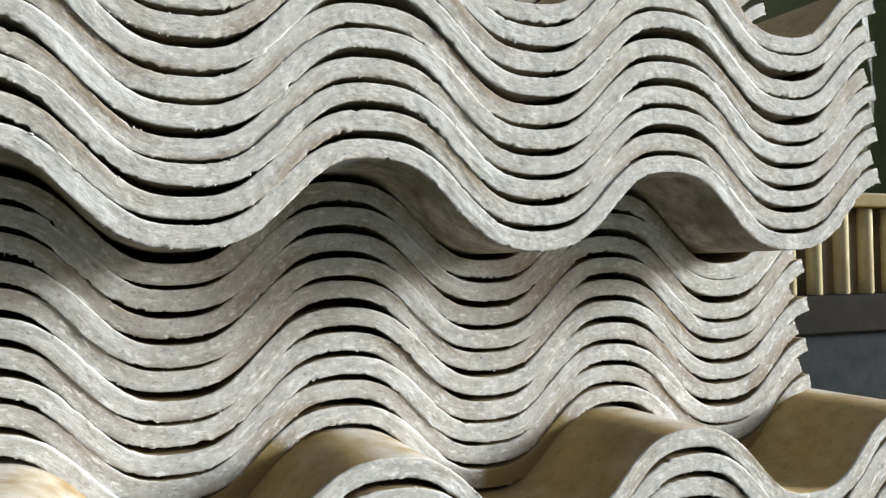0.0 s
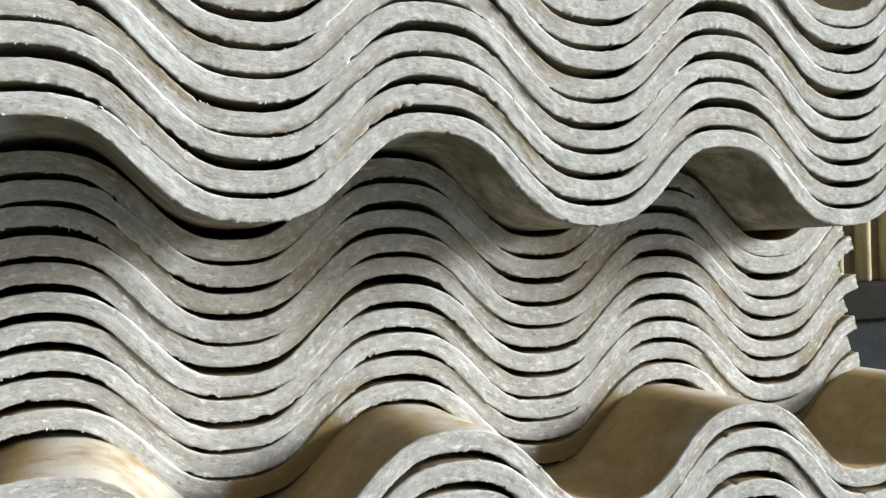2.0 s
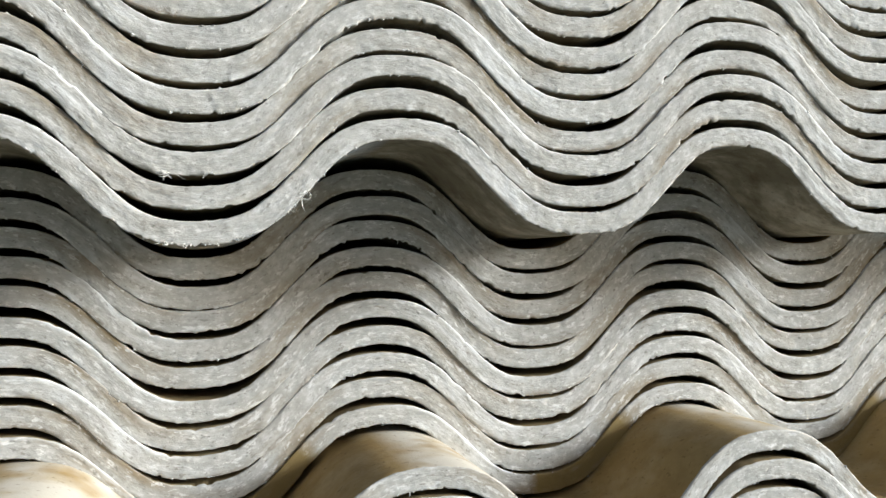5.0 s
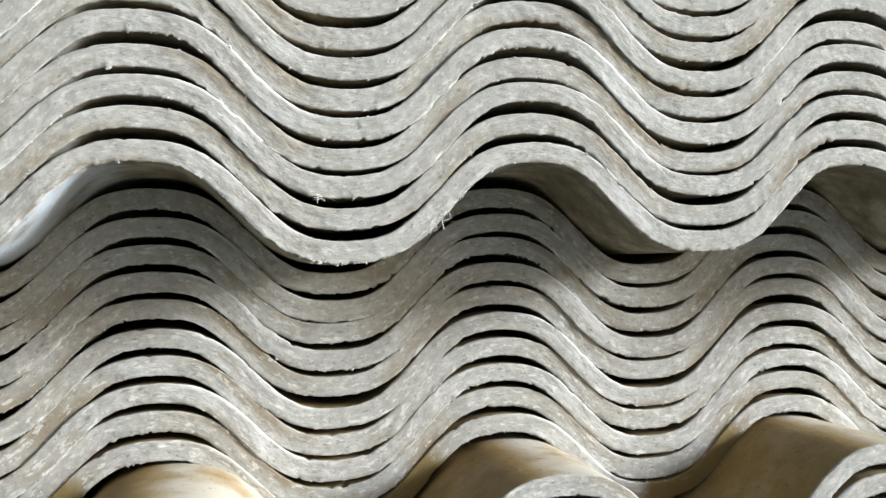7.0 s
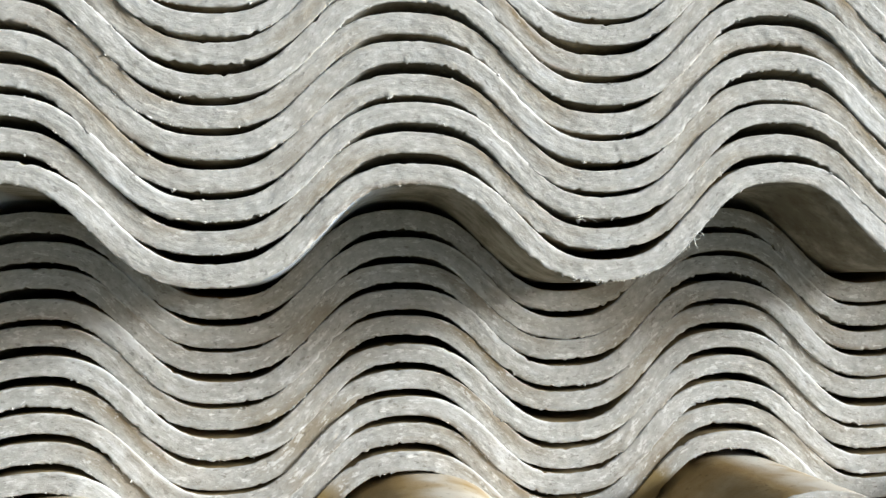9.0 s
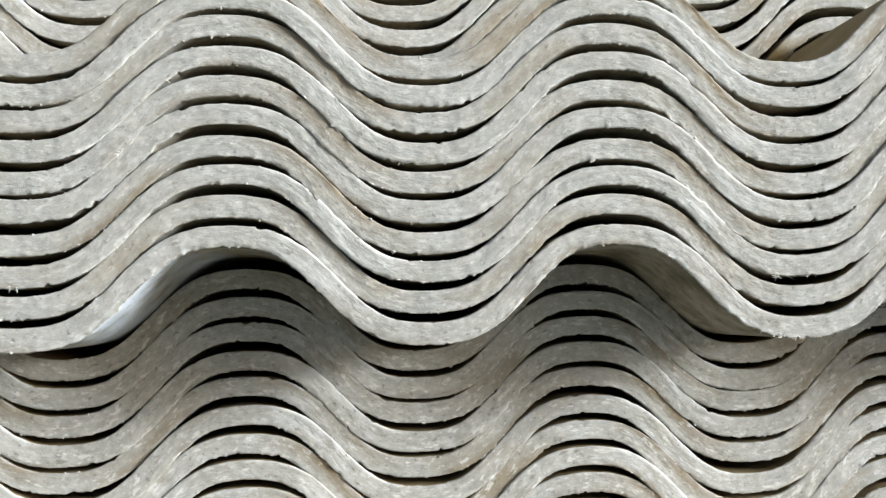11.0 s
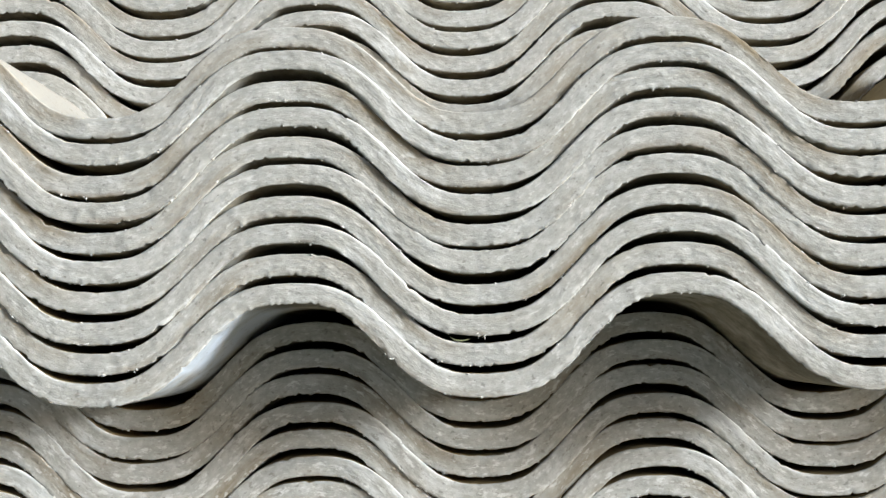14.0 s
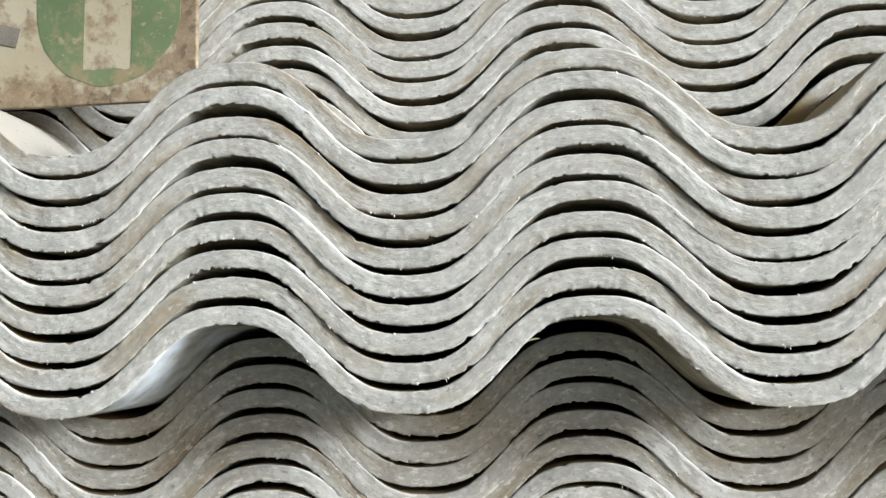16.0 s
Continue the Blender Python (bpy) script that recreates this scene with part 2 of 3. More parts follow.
def slab(name, lo, hi, material, label, category, bevel=0.0):
    me = bpy.data.meshes.new(name)
    bm = block(bmesh.new(), lo, hi, bevel)
    bm.to_mesh(me)
    bm.free()
    me.materials.append(material)
    return tagged(new(name, me), label, category, kind="structure")


def ripple(rng, x, step, size):
    """Smooth random variation along x, with knots a step apart."""
    knots = np.arange(x[0] - 2 * step, x[-1] + 3 * step, step)
    v = rng.normal(0, 1, len(knots))
    i = np.clip(((x - knots[0]) / step).astype(int), 0, len(knots) - 2)
    f = (x - knots[i]) / step
    f = f * f * (3 - 2 * f)
    return size * (v[i] * (1 - f) + v[i + 1] * f)


# ---- the corrugated sheets ----
PITCH, CREST, DEEP, THICK = 0.1500, 0.1075, 0.0378, 0.0081
LAYER = 0.0116
STEEP = 0.075  # share of the third harmonic, which straightens the flanks of the waves


def wave(x):
    """Height of the middle of the sheet over its mean, and the slope there."""
    a = 2 * np.pi * (x - CREST) / PITCH
    high = DEEP / 2 / (1 - STEEP)
    return a, high * (np.cos(a) - STEEP * np.cos(3 * a)), -high * 2 * np.pi / PITCH * (np.sin(a) - 3 * STEEP * np.sin(3 * a))


def sheet_mesh(seed, x0, x1, long, fine, sag=(), slant=0.0, soil_shade=0.0, gauge=1.0, bare=0.0, face=TOP, odd=0, pale=0.2, belly=0.0, grit=0.3):
    """One sheet, its front edge at y = 0 and its lower trough line at z = 0. sag: (x, lift) along the sheet."""
    rng = np.random.default_rng(seed)
    n = int((x1 - x0) / fine) + 1
    x = np.linspace(x0, x1, n)
    a, mid, slope = wave(x)
    nx, nz = -slope / np.hypot(1, slope), 1 / np.hypot(1, slope)
    lift = np.zeros(n)
    if sag:
        lift = np.interp(x, [s[0] for s in sag], [s[1] for s in sag])
    lift = lift + ripple(rng, x, 0.11, 0.0003)
    half = THICK / 2 * (1 + ripple(rng, x, 0.06, 0.02)) * (1 + 0.045 * np.sin(a) ** 4 - 0.055 * np.cos(a)) * gauge
    sole = 1 + belly * (1 + 4 * odd) * np.clip(np.cos(a), 0, 1) ** 2
    detailed = fine < 0.004
    if detailed:
        # (distance behind the front, height across the thickness from -1 to 1)
        ring = [(long, 1), (long * 0.3, 1), (0.04, 1), (0.006, 1), (0.0008, 1), (0.0001, 0.96), (0, 0.86)]
        ring += [(0, v) for v in (0.6, 0.3, 0.0, -0.3, -0.6)]
        ring += [(0, -0.88), (0.0001, -0.97), (0.0006, -1), (0.006, -1), (0.04, -1), (long * 0.3, -1), (long, -1)]
    else:
        ring = [(long, 1), (0.001, 1), (0, 0.8), (0, -0.8), (0.001, -1), (long, -1)]
    m = len(ring)
    co = np.zeros((m, n, 3))
    arc = np.concatenate([[0], np.cumsum(np.hypot(np.diff(x), np.diff(mid)))])
    uv = np.zeros((m, n, 2))
    wander = ripple(rng, x, 0.09, 0.0003) + ripple(rng, x, 0.012, 0.00015)
    burr = np.clip(ripple(rng, x, 0.0013, 1.0) + ripple(rng, x, 0.02, 0.6) - 0.9, 0, 1.8) * 0.00032
    notch = np.clip(ripple(rng, x, 0.0017, 1.0) + ripple(rng, x, 0.03, 0.5) - 1.0, 0, 1.5) * 0.0006
    chip = np.clip(ripple(rng, x, 0.003, 1.0) - 1.5, 0, 1.2) * 0.0007
    for r, (back, v) in enumerate(ring):
        h = half * v * (sole if v < 0 else 1)
        front = detailed and back < 0.003
        y = np.full(n, back) + slant * x
        up = np.zeros(n)
        if front:
            y = y + wander + ripple(rng, x, 0.0036, 0.00010) + ripple(rng, x, 0.0016, 0.00006)
            if v < -0.5:
                up = up - burr * (1 if v < -0.8 else 0.3) + notch * (1 if v < -0.8 else 0.4)
                y = y - burr * 0.5
            if v > 0.5:
                up = up - chip * (1 if v > 0.8 else 0.3)
            up = up + ripple(rng, x, 0.0028, 0.00010)
        co[r, :, 0] = x + nx * (h + up)
        co[r, :, 1] = y
        co[r, :, 2] = mid + nz * (h + up) + lift + DEEP / 2 + THICK / 2
        uv[r, :, 0] = arc
        uv[r, :, 1] = v * THICK / 2 + (back if v > 0 else -back)
    idx = np.arange(m * n).reshape(m, n)
    q = np.stack([idx[:-1, :-1], idx[1:, :-1], idx[1:, 1:], idx[:-1, 1:]], -1).reshape(-1, 4)
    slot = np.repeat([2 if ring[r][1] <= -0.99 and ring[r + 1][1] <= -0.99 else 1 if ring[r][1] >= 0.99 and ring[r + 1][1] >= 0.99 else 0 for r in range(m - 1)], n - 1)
    back = np.stack([idx[-1, :-1], idx[0, :-1], idx[0, 1:], idx[-1, 1:]], -1)
    caps = []
    for r in range(m // 2):
        s = m - 1 - r
        if s - r > 1:
            caps.append((idx[r, 0], idx[s, 0], idx[s - 1, 0], idx[r + 1, 0]))
            caps.append((idx[r, -1], idx[r + 1, -1], idx[s - 1, -1], idx[s, -1]))
    caps = np.array([c for c in caps if len(set(c)) == 4])
    quads = np.concatenate([q, back, caps])
    slots = np.concatenate([slot, np.zeros(len(back) + len(caps), int)])
    me = bpy.data.meshes.new("corrugated_sheet")
    me.vertices.add(m * n)
    me.vertices.foreach_set("co", co.reshape(-1))
    me.loops.add(len(quads) * 4)
    me.loops.foreach_set("vertex_index", quads.reshape(-1))
    me.polygons.add(len(quads))
    me.polygons.foreach_set("loop_start", np.arange(len(quads)) * 4)
    me.polygons.foreach_set("loop_total", np.full(len(quads), 4))
    me.polygons.foreach_set("material_index", slots)
    me.polygons.foreach_set("use_smooth", np.ones(len(quads), bool))
    layer = me.uv_layers.new(name="along")
    layer.data.foreach_set("uv", uv.reshape(-1, 2)[quads.reshape(-1)].reshape(-1))
    rise = -np.sin(a)
    # odd sheets take painted shade on both flanks, even sheets painted highlights
    soiled_shade = np.clip(rise - 0.7 * soil_shade * np.cos(a), 0, 1) ** 1.3 * np.clip(0.08 + 0.42 * odd + soil_shade + ripple(rng, x, 0.05, 0.2), 0, 1.3)
    chalky_glint = np.clip(-rise - 0.1, 0, 1) ** 1.5 * np.clip(0.6 - 0.6 * odd + bare + ripple(rng, x, 0.03, 0.4), 0, 1)
    muddy_shade = np.clip(-rise - 0.05, 0, 1) ** 1.2 * np.clip(0.85 * odd + ripple(rng, x, 0.08, 0.3), 0, 1)
    rubbed_lit = np.clip(rise - 0.1, 0, 1) * np.clip(0.85 - 0.6 * odd + ripple(rng, x, 0.04, 0.4), 0, 1)
    for name, values in (("cake", soiled_shade * (soil_shade > 0.5)), ("side_tint", np.clip(0.4 * np.cos(a) - rise, 0, 1)), ("grit", np.clip(grit + 0.55 * np.clip((x + 0.35) / 0.25, 0, 1), 0, 1)), ("mud_shade", muddy_shade), ("side_mask", rubbed_lit), ("soil_shade", soiled_shade), ("chalk_glint", chalky_glint), ("flank_light", pale * np.clip(rise - 0.1, 0, 1))):
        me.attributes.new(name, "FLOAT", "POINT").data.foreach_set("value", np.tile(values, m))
    me.update(calc_edges=True)
    me.validate()
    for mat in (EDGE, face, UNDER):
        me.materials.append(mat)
    if not detailed:
        return me, None
    low = [i for i, (b, v) in enumerate(ring) if v == -0.97][0]
    return me, np.stack([co[low], co[ring.index((0.0001, 0.96))]])


def hair(bm, p, way, long, thick, curl, rng):
    """A thin curved fibre from p."""
    rings = []
    d = Vector(way).normalized()
    bend = Vector(rng.normal(0, 1, 3)) * curl
    at = Vector(p)
    for i in range(5):
        r = thick * (1 - i / 5.5)
        side = d.orthogonal().normalized()
        other = d.cross(side)
        rings.append([bm.verts.new(at + (side * math.cos(k * 2.094) + other * math.sin(k * 2.094)) * r) for k in range(3)])
        at = at + d * (long / 4)
        d = (d + bend * 0.35).normalized()
    for a, b in zip(rings, rings[1:]):
        for k in range(3):
            bm.faces.new((a[k], a[(k + 1) % 3], b[(k + 1) % 3], b[k]))


def frayed(sheet, seed, rims, tufts, big=()):
    """Torn fibres that hang from the lower front edge of a sheet."""
    rng = np.random.default_rng(seed)
    foot = rims[0]
    x0, x1 = foot[0, 0], foot[-1, 0]
    bm = bmesh.new()
    spots = [(float(rng.uniform(x0, x1)), float(rng.uniform(0.5, 1.0)), int(rng.integers(1, 4))) for _ in range(tufts)]
    spots += [(b[0], b[1], b[2]) for b in big]
    for x, size, count in spots:
        for _ in range(count):
            px = x + float(rng.normal(0, 0.0016))
            at = foot[min(np.searchsorted(foot[:, 0], px), len(foot) - 1)]
            p = (at[0], at[1] + float(rng.uniform(0.0, 0.0006)), at[2] + float(rng.uniform(0.0, 0.0010)))
            way = (float(rng.normal(0, 0.9)), float(rng.uniform(-1.0, 0.1)), float(rng.uniform(-1.0, 0.1)))
            hair(bm, p, way, size * float(rng.uniform(0.0009, 0.0028)), float(rng.uniform(0.00012, 0.00028)) * (0.75 if size > 1.5 else 1.0), 0.9, rng)
    tagged(part("frayed_fibre", bm, FIBRE, sheet, "pale torn fibres on the lower edge"), kind="stuff")


def crumbs(sheet, seed, rims, count):
    """Crumbs and flakes of cement that stick to the sawn rims, mostly to the lower one."""
    rng = np.random.default_rng(seed + 50)
    n = rims.shape[1]
    thick = np.cumsum(np.clip(0.5 + ripple(rng, np.arange(n) / n, 0.02, 0.6), 0.03, None))
    i = np.searchsorted(thick, rng.uniform(0, thick[-1], count)).clip(2, n - 3)
    top = rng.uniform(0, 1, count) < 0.2
    at = rims[top.astype(int), i]
    way = rims[top.astype(int), i + 2] - rims[top.astype(int), i - 2]
    way /= np.linalg.norm(way, axis=1)[:, None]
    size = rng.gamma(1.8, 0.000095, count).clip(0.00008, 0.0006)
    base = np.array([(1, 0, 0), (-1, 0, 0), (0, 1, 0), (0, -1, 0), (0, 0, 1), (0, 0, -1)], float)
    local = base[None] * rng.uniform(0.6, 1.5, (count, 6, 1)) * size[:, None, None]
    local[:, :, 0] *= rng.uniform(1.0, 2.2, count)[:, None]
    turn = np.stack([way[:, 0], way[:, 2]], 1)
    px = local[:, :, 0] * turn[:, None, 0] - local[:, :, 2] * turn[:, None, 1]
    pz = local[:, :, 0] * turn[:, None, 1] + local[:, :, 2] * turn[:, None, 0]
    co = np.stack([px, local[:, :, 1], pz], -1) + at[:, None] + np.stack([np.zeros(count), rng.uniform(-0.0001, 0.0006, count), np.zeros(count)], 1)[:, None]
    tri = np.array([(0, 2, 4), (2, 1, 4), (1, 3, 4), (3, 0, 4), (2, 0, 5), (1, 2, 5), (3, 1, 5), (0, 3, 5)])
    faces = (tri[None] + 6 * np.arange(count)[:, None, None]).reshape(-1, 3)
    me = bpy.data.meshes.new("edge_crumb")
    me.from_pydata(co.reshape(-1, 3), [], faces.tolist())
    me.materials.append(CRUMB)
    ob = new("edge_crumb", me)
    ob.parent = sheet
    tagged(ob, "crumbs of cement along the sawn rim", kind="stuff")


def bundle(base, front, x0, x1, seed, label, group, sags=None, slant=0.0, steps=None, tufts=14, big=None, fronts=None, soils=(), gauge=1.0, shift=0.0, slips=(), belly=0.04, grit=0.0, squeeze=1.0):
    """Ten sheets nested on each other; base is the lowest sheet's trough line."""
    rng = random.Random(seed)
    for k in range(10):
        uneven = 0.0028 * (-1) ** k + rng.uniform(-0.003, 0.003)
        e0, e1 = x0 + uneven, x1 + uneven
        # the overhanging pile's lowest sheet gets most of the light painted underneath
        me, rims = sheet_mesh(seed * 100 + k, e0, e1, 1.75, 0.0009 if seed in (1, 3) else 0.0011, sags[k] if sags else (), slant, soils[k] if k < len(soils) else 0.0, gauge * rng.uniform(0.97, 1.03), 0.5 if k == 9 else 0.3 if seed == 2 and k % 2 == 0 else 0.0, TOP if k < 9 else DUSTED_LIT if seed == 1 else DUSTY_LIT, k % 2, 1.0 if k == 0 and seed == 1 else 0.15, belly, grit)
        ob = new("corrugated_sheet", me)
        y = front + (fronts[k] if fronts else -0.0003 * (-1) ** k + rng.uniform(-0.0003, 0.0003))
        slip = 0.0003 * (-1) ** k + rng.uniform(-0.0002, 0.0002)
        slip += slips[k] if k < len(slips) else 0.0
        ob.scale = (squeeze, 1, 1)
        ob.location = (shift + slip + CREST * (1 - squeeze), y, base + (steps[k] if steps else LAYER * k))
        tagged(ob, label[k], "roofing sheet", group)
        frayed(ob, seed * 100 + k, rims, tufts, big.get(k, ()) if big else ())
        crumbs(ob, seed * 100 + k, rims, 1300 if seed in (1, 2) else 1000)


def sag_rows(columns):
    """Columns of lifts in tenths of a millimetre at places along the sheet, turned into one sag for each sheet."""
    return [[(x, lifts[k] * 0.0001) for x, lifts in columns] for k in range(10)]


Z_A, Z_B, Z_C = 1.0785, 0.9603, 0.8455
Y_A, Y_B, Y_C, Y_D = 0.3222, 0.3740, 0.3070, 0.4000
sag_a = sag_rows([
    (-0.72, (-4, -2, 0, 5, 5, 2, 6, -2, 5, -2)),
    (-0.570, (-3, -1, -1, 7, 6, 3, 9, -2, 8, 1)),
    (-0.491, (-8, -9, -4, -5, -1, -7, -1, -10, -4, -20)),
    (-0.412, (2, 0, 2, 4, 6, 1, -2, 3, -12, -15)),
    (-0.119, (-11, 0, 3, -6, -4, -11, -5, -9, -10, -13)),
    (0.033, (9, 10, 11, 3, 2, -4, -3, -5, -8, -14)),
    (0.332, (-9, -11, -10, -17, -18, -20, -6, -13, -7, -20)),
])
sag_b = sag_rows([
    (-0.491, (-12, -12, -12, -12, -14, -14, -12, -7, -11, -2)),
    (-0.270, (-6, -6, -6, -8, -1, 5, 6, 10, 6, 10)),
    (-0.191, (-1, 1, -3, 5, 4, 6, 1, 3, -1, 2)),
    (-0.120, (0, -3, 2, -4, -2, 15, 14, 13, 1, 6)),
    (-0.042, (14, 17, 16, 17, 19, 18, 10, 10, 3, 8)),
    (0.026, (16, 10, 11, 15, 8, 14, 9, 6, 9, 17)),
    (0.176, (23, 16, 11, 11, 14, 20, 15, 8, 18, 14)),
    (0.325, (-10, -12, -18, -8, -11, -11, -8, -11, -1, -17)),
])
sag_c = sag_rows([(x, [lift] * 10) for x, lift in ((-0.49, -6), (-0.27, -4), (-0.12, 2), (0.026, 8), (0.109, 12), (0.258, 2), (0.38, -6))])
sag_d = sag_rows([(x, [lift] * 10) for x, lift in ((-0.90, -30), (-0.72, -20), (-0.65, 0), (0.42, 0))])
EDGED = "pale grey corrugated fibre cement sheet with a rough sawn edge"
SHADED = "grey corrugated fibre cement sheet set back under the overhanging pile"
LOWER = "pale grey corrugated fibre cement sheet with a fuzzy edge"
BEHIND = "pale grey corrugated fibre cement sheet on the topmost pile"
bundle(Z_A, Y_A, -0.86, 0.3955, 1, ["lowest corrugated cement sheet of the overhanging pile, mottled grey underneath"] + [EDGED] * 8 + ["corrugated cement sheet with tan face on top of its pile"],
       "sheets of the overhanging pile", sag_a, big={0: [(-0.122, 1.0, 14), (-0.130, 0.9, 12), (-0.114, 0.8, 8), (-0.104, 0.9, 8), (-0.081, 2.3, 12), (-0.085, 1.7, 9)], 1: [(-0.28, 0.8, 5)], 2: [(-0.128, 2.0, 14), (-0.112, 1.0, 6), (-0.419, 0.8, 8), (-0.573, 0.9, 6)], 4: [(-0.275, 0.9, 7), (0.07, 0.8, 5)], 5: [(-0.382, 0.9, 6)], 6: [(0.05, 0.9, 7), (-0.24, 0.8, 5)]})
bundle(Z_B, Y_B, -0.86, 0.392, 2, ["corrugated cement sheet stained brown where it meets the tan sheet"] + [SHADED] * 9, "sheets of the recessed pile", sag_b, soils=(1.25, 0.15, 0.0, 0.0, 0.1, 0.25, 0.0, 0.15), gauge=1.05, belly=0.02, grit=1.0, big={4: [(0.050, 1.0, 9), (0.058, 0.9, 8)], 8: [(0.020, 0.8, 7), (0.036, 0.8, 6)], 6: [(-0.105, 0.8, 6)]})
bundle(Z_C, Y_C, -0.86, 0.43, 3, [LOWER] * 9 + ["corrugated cement sheet with bare tan face under the recessed pile"], "sheets of the lower pile", sag_c, squeeze=0.975, grit=0.8)
bundle(Z_A + 0.1188, Y_D, -0.87, 0.394, 4, [BEHIND] * 10, "sheets of the top pile", sag_d, shift=-0.0035, belly=0.07, soils=(0.85, 0.12, 0.1), slips=(0.0030, 0.0018, 0.0010), steps=[LAYER * k - drop for k, drop in enumerate((0.0042, 0.0021, 0.0008, 0, 0, 0, 0, 0, 0, 0))])

# rougher copies of the pile go on down to the pallet
low = sheet_mesh(900, -0.86, 0.40, 1.75, 0.006)[0]
for k in range(60):
    ob = new("corrugated_sheet", low)
    ob.location = (0.002 * math.sin(k * 2.3), Y_C + 0.02 + 0.003 * math.sin(k * 1.7), Z_C - LAYER * (k + 1))
    tagged(ob, "grey corrugated fibre cement sheet low in the pile", "roofing sheet", "sheets near the pallet")
FOOT = Z_C - LAYER * 60

# ---- pallet, floor and shed ----
pallet = tagged(new("timber_pallet"), "weathered timber pallet under the pile of sheets", "pallet")
pallet.location = (-0.23, 1.2, 0)
for i in range(5):
    part("bearer", block(bmesh.new(), (-0.64, -0.80 + i * 0.385, 0.002), (0.64, -0.72 + i * 0.385, FOOT - 0.024), 0.004), BEARER, pallet)
for i in range(7):
    part("deck_board", block(bmesh.new(), (-0.63 + i * 0.19, -0.84, FOOT - 0.0235), (-0.51 + i * 0.19, 0.84, FOOT - 0.0005), 0.003), BEARER, pallet)

slab("ground", (-150, -150, -0.2), (150, 150, 0.0), CONCRETE, "grey concrete ground of the yard and shed", "ground")
slab("wall_back", (-6.0, 4.2, 0.0), (5.0, 4.35, 3.6), WALLPAINT, "dark olive painted wall at the back of the shed", "wall")
# Added side wall: it keeps direct sun off the back wall.
slab("wall_right", (5.0, 2.6, 0.0), (5.15, 4.35, 3.6), WALLPAINT, "olive side wall, added to keep sun off the back wall", "wall")
# No roof is known here; this unseen sheet is added to dim the back wall.
slab("roof", (-6.2, 3.0, 3.6), (5.3, 4.5, 3.68), SHADE_SHEET, "unseen dull grey sheet added to shade the back wall", "roof")

# bench with upright boards, seen past the ends of the sheets
bench = tagged(new("steel_bench"), "black steel bench with blue grey panels against the wall", "bench")
bench.location = (3.4, 2.75, 0)
part("bench_top", block(bmesh.new(), (-1.3, -0.25, 0.79), (1.5, 0.6, 0.935), 0.006), STEEL, bench)
part("front_panel", block(bmesh.new(), (-1.28, -0.22, 0.10), (1.48, -0.19, 0.79), 0.004), SLATE, bench, "blue grey painted steel panel")
for i in range(3):
    part("leg", block(bmesh.new(), (-1.25 + i * 1.3, -0.15, 0.001), (-1.15 + i * 1.3, 0.5, 0.79), 0.004), STEEL, bench)


def round_post(radius, high):
    """A round turned post with eased ends."""
    bm = bmesh.new()
    rings = []
    for z, r in ((0.0, 0.92), (0.006, 1.0), (high * 0.5, 0.985), (high - 0.006, 1.0), (high, 0.92)):
        rings.append([bm.verts.new((radius * r * math.cos(i * math.tau / 20), radius * r * math.sin(i * math.tau / 20), z)) for i in range(20)])
    for a, b in zip(rings, rings[1:]):
        for i in range(20):
            bm.faces.new((a[i], a[(i + 1) % 20], b[(i + 1) % 20], b[i])).smooth = True
    bm.faces.new(list(reversed(rings[0])))
    bm.faces.new(rings[-1])
    return bm


rack = tagged(new("timber_rack"), "row of round pale posts under a yellow timber rail", "timber rack")
rack.location = (3.12, 2.74, 0.9365)
for i in range(9):
    post = part("post", round_post(0.034, 0.392), PINE, rack)
    post.location = (-0.47 + i * 0.1575, 0.004 * (i % 3), 0)
part("back_board", block(bmesh.new(), (-0.55, 0.06, 0.0), (0.95, 0.08, 0.392), 0.003), OCHRE, rack, "dark ochre board behind the posts")
part("rail", block(bmesh.new(), (-0.57, -0.055, 0.392), (0.97, 0.085, 0.458), 0.008), GOLD, rack, "golden yellow timber rail")

# ---- painted board that stands on the overhanging pile ----
sign = tagged(new("painted_board"), "scuffed cream board with green painted marks, standing on the sheets", "sign")
sign.location = (-0.80, 0.370, 1.2285)
part("panel", block(bmesh.new(), (-0.22, 0.0, 0.0), (0.1225, 0.0035, 0.24), 0.0008), CREAM, sign)


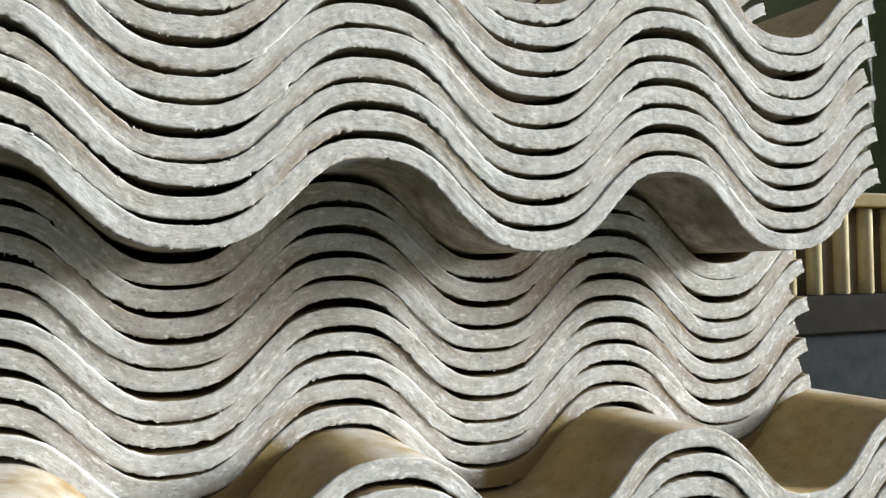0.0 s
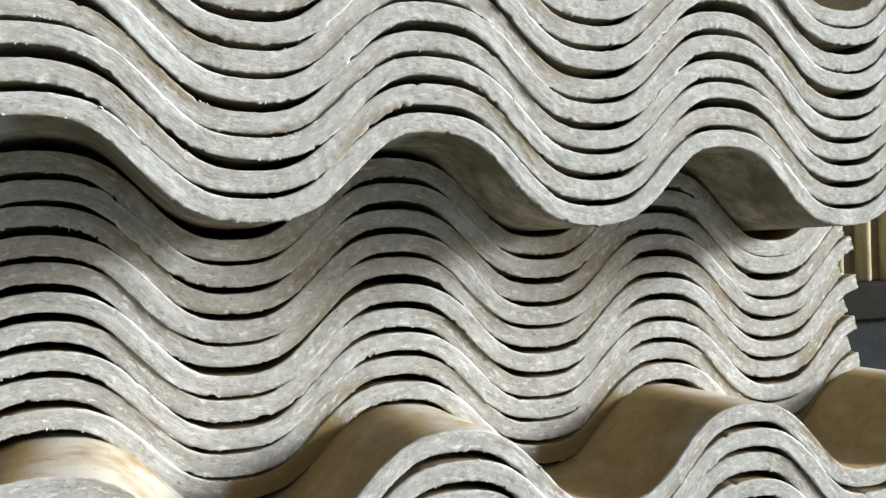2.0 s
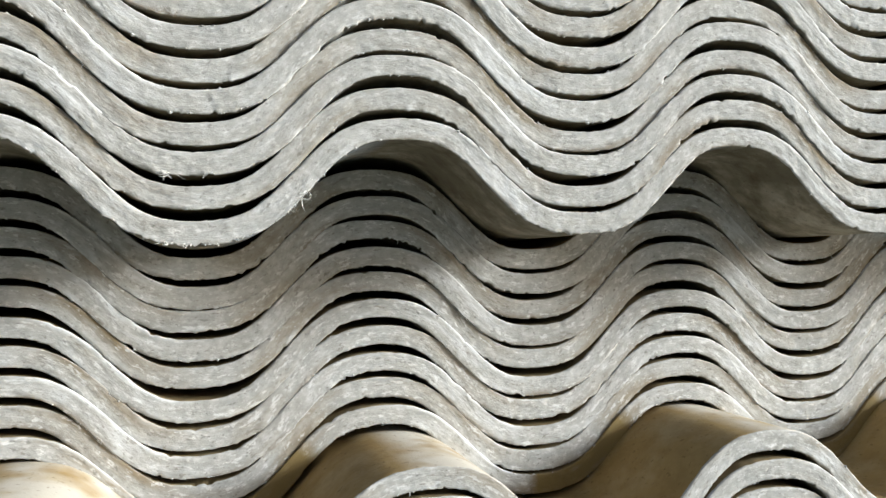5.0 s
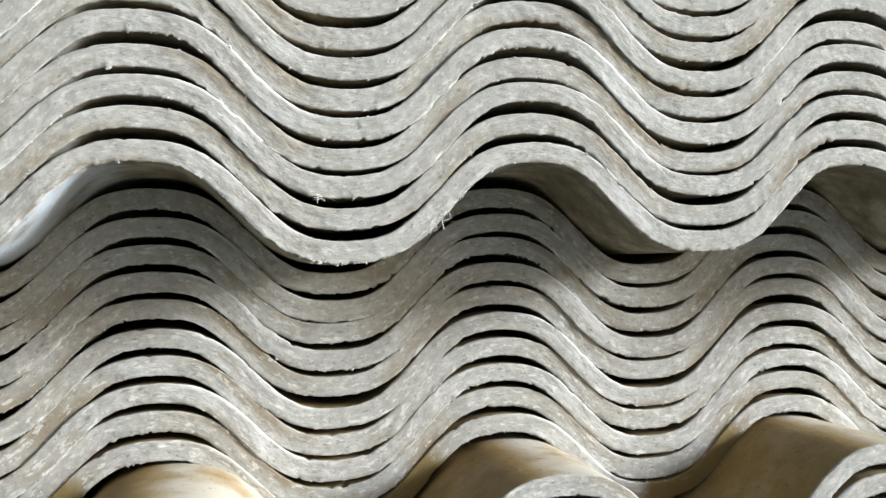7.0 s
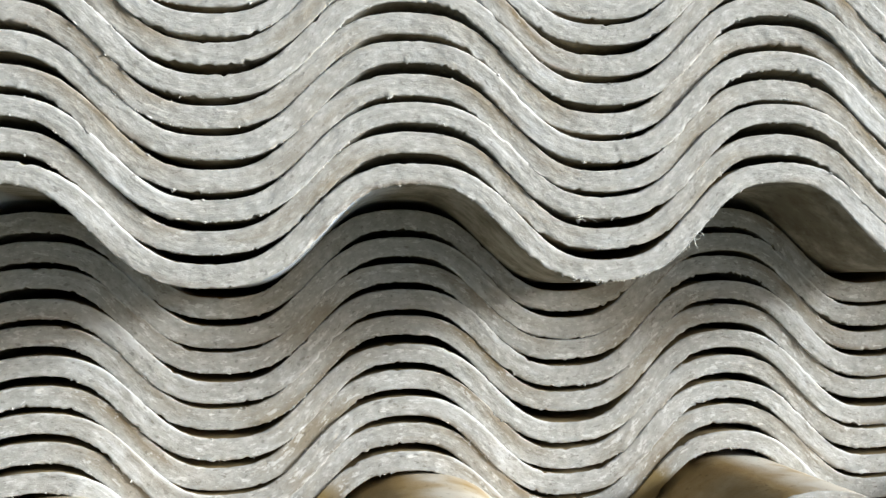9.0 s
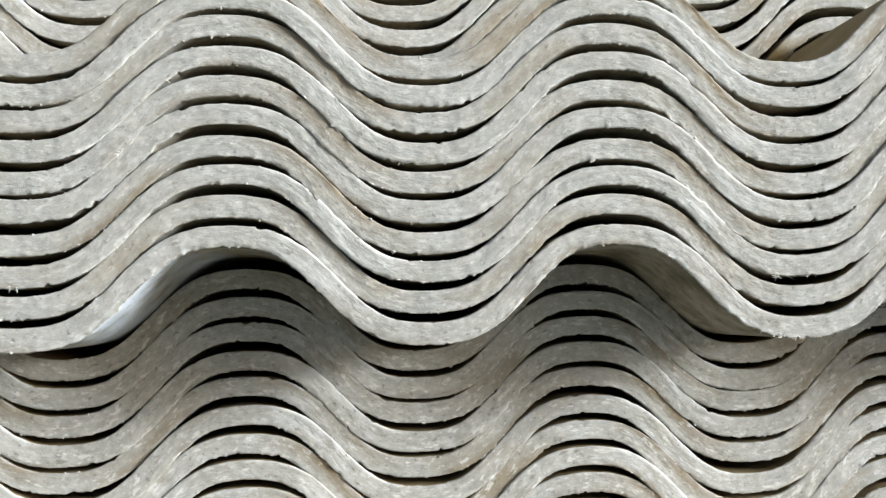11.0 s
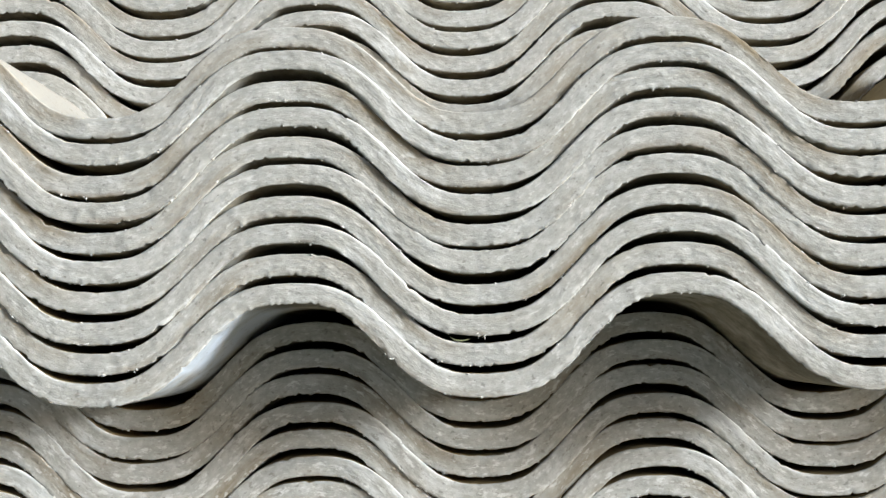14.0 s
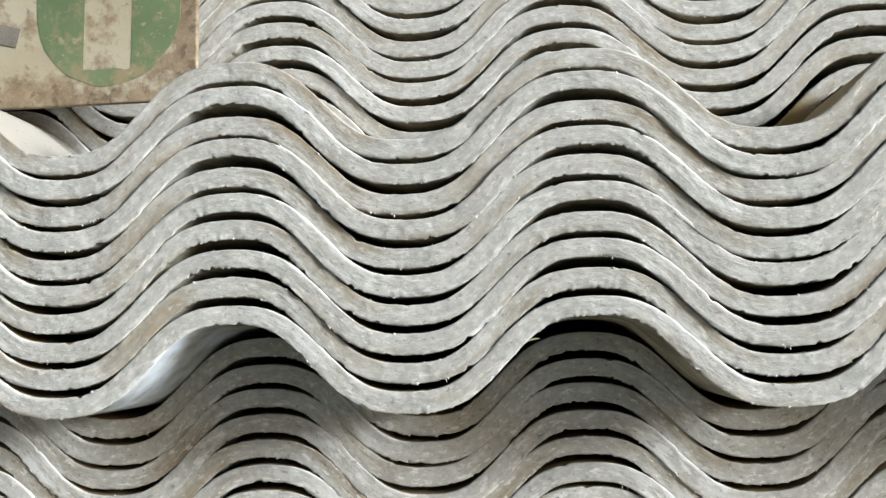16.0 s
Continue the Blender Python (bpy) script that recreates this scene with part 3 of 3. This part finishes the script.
def ring_mark(mid, low, high, half, slot, sill):
    """A green painted ring with a round foot and a square slot."""
    bm = bmesh.new()
    count = 60
    outer = [(mid - half, high)] + [(mid - half * math.cos(i * math.pi / count), low + half * 1.05 * (1 - math.sin(i * math.pi / count))) for i in range(count + 1)] + [(mid + half, high)]
    inner = [(mid - slot, high - 0.01)]
    for i in range(count + 1):
        f = i / count
        inner.append((mid - slot + 2 * slot * min(max(f * 2 - 0.5, 0), 1), sill + (0.006 if f in (0, 1) else 0)))
    inner.append((mid + slot, high - 0.01))
    outer = [(u + 0.0009 * noise.noise((u * 90, v * 90, 0)), v + 0.0012 * noise.noise((u * 90, v * 90, 7))) for u, v in outer]
    inner = [(u + 0.0008 * noise.noise((u * 260, v * 260, 3)), v + 0.0010 * noise.noise((u * 260, v * 260, 9))) for u, v in inner]
    a = [bm.verts.new((u, -0.0002, v)) for u, v in outer]
    b = [bm.verts.new((u, -0.0002, v)) for u, v in inner]
    for i in range(len(a) - 1):
        bm.faces.new([v for v in (a[i], a[i + 1], b[i + 1], b[i])])
    bm.faces.new((a[0], b[0], b[-1], a[-1]))
    bmesh.ops.remove_doubles(bm, verts=bm.verts, dist=1e-6)
    made = bmesh.ops.extrude_face_region(bm, geom=list(bm.faces))["geom"]
    bmesh.ops.translate(bm, vec=(0, 0.0003, 0), verts=[v for v in made if isinstance(v, bmesh.types.BMVert)])
    bmesh.ops.recalc_face_normals(bm, faces=list(bm.faces))
    return bm


part("green_mark", ring_mark(0.0765, 0.009, 0.13, 0.0380, 0.0125, 0.0175), GREEN, sign, "green painted ring, scuffed")
bm = block(bmesh.new(), (-0.006, -0.0005, 0.0), (0.006, 0.0001, 0.010))
bmesh.ops.rotate(bm, verts=bm.verts, cent=(0, 0, 0), matrix=Matrix.Rotation(radians(14), 3, "Y"))
bmesh.ops.translate(bm, verts=bm.verts, vec=(0.022, 0, 0.033))
part("grey_mark", bm, FADED, sign, "faded dark grey mark")

# ---- shred of clear wrapping at the end of the overhanging pile ----
film_look = Nodes("clear_wrapping_film", 0.25)
film_look.b.inputs["Alpha"].default_value = 0.12
film_look.color((0.75, 0.78, 0.76))
bm = bmesh.new()
rows = []
for i in range(25):
    f = i / 24
    mid = Vector((0.3975 + 0.004 * math.sin(f * 5.0), Y_A + 0.006 + 0.003 * math.sin(f * 7.0), 1.228 - 0.105 * f))
    wide = 0.0012 + 0.0022 * abs(math.sin(f * 6.0))
    rows.append([bm.verts.new(mid + Vector((-wide, -0.0008, 0))), bm.verts.new(mid + Vector((wide, 0.0008, 0)))])
for a, b in zip(rows, rows[1:]):
    bm.faces.new((a[0], a[1], b[1], b[0]))
me = bpy.data.meshes.new("wrapping_film")
bm.to_mesh(me)
bm.free()
me.materials.append(film_look.m)
tagged(new("wrapping_film", me), "shred of clear plastic film hanging at the sheet ends", "plastic film")
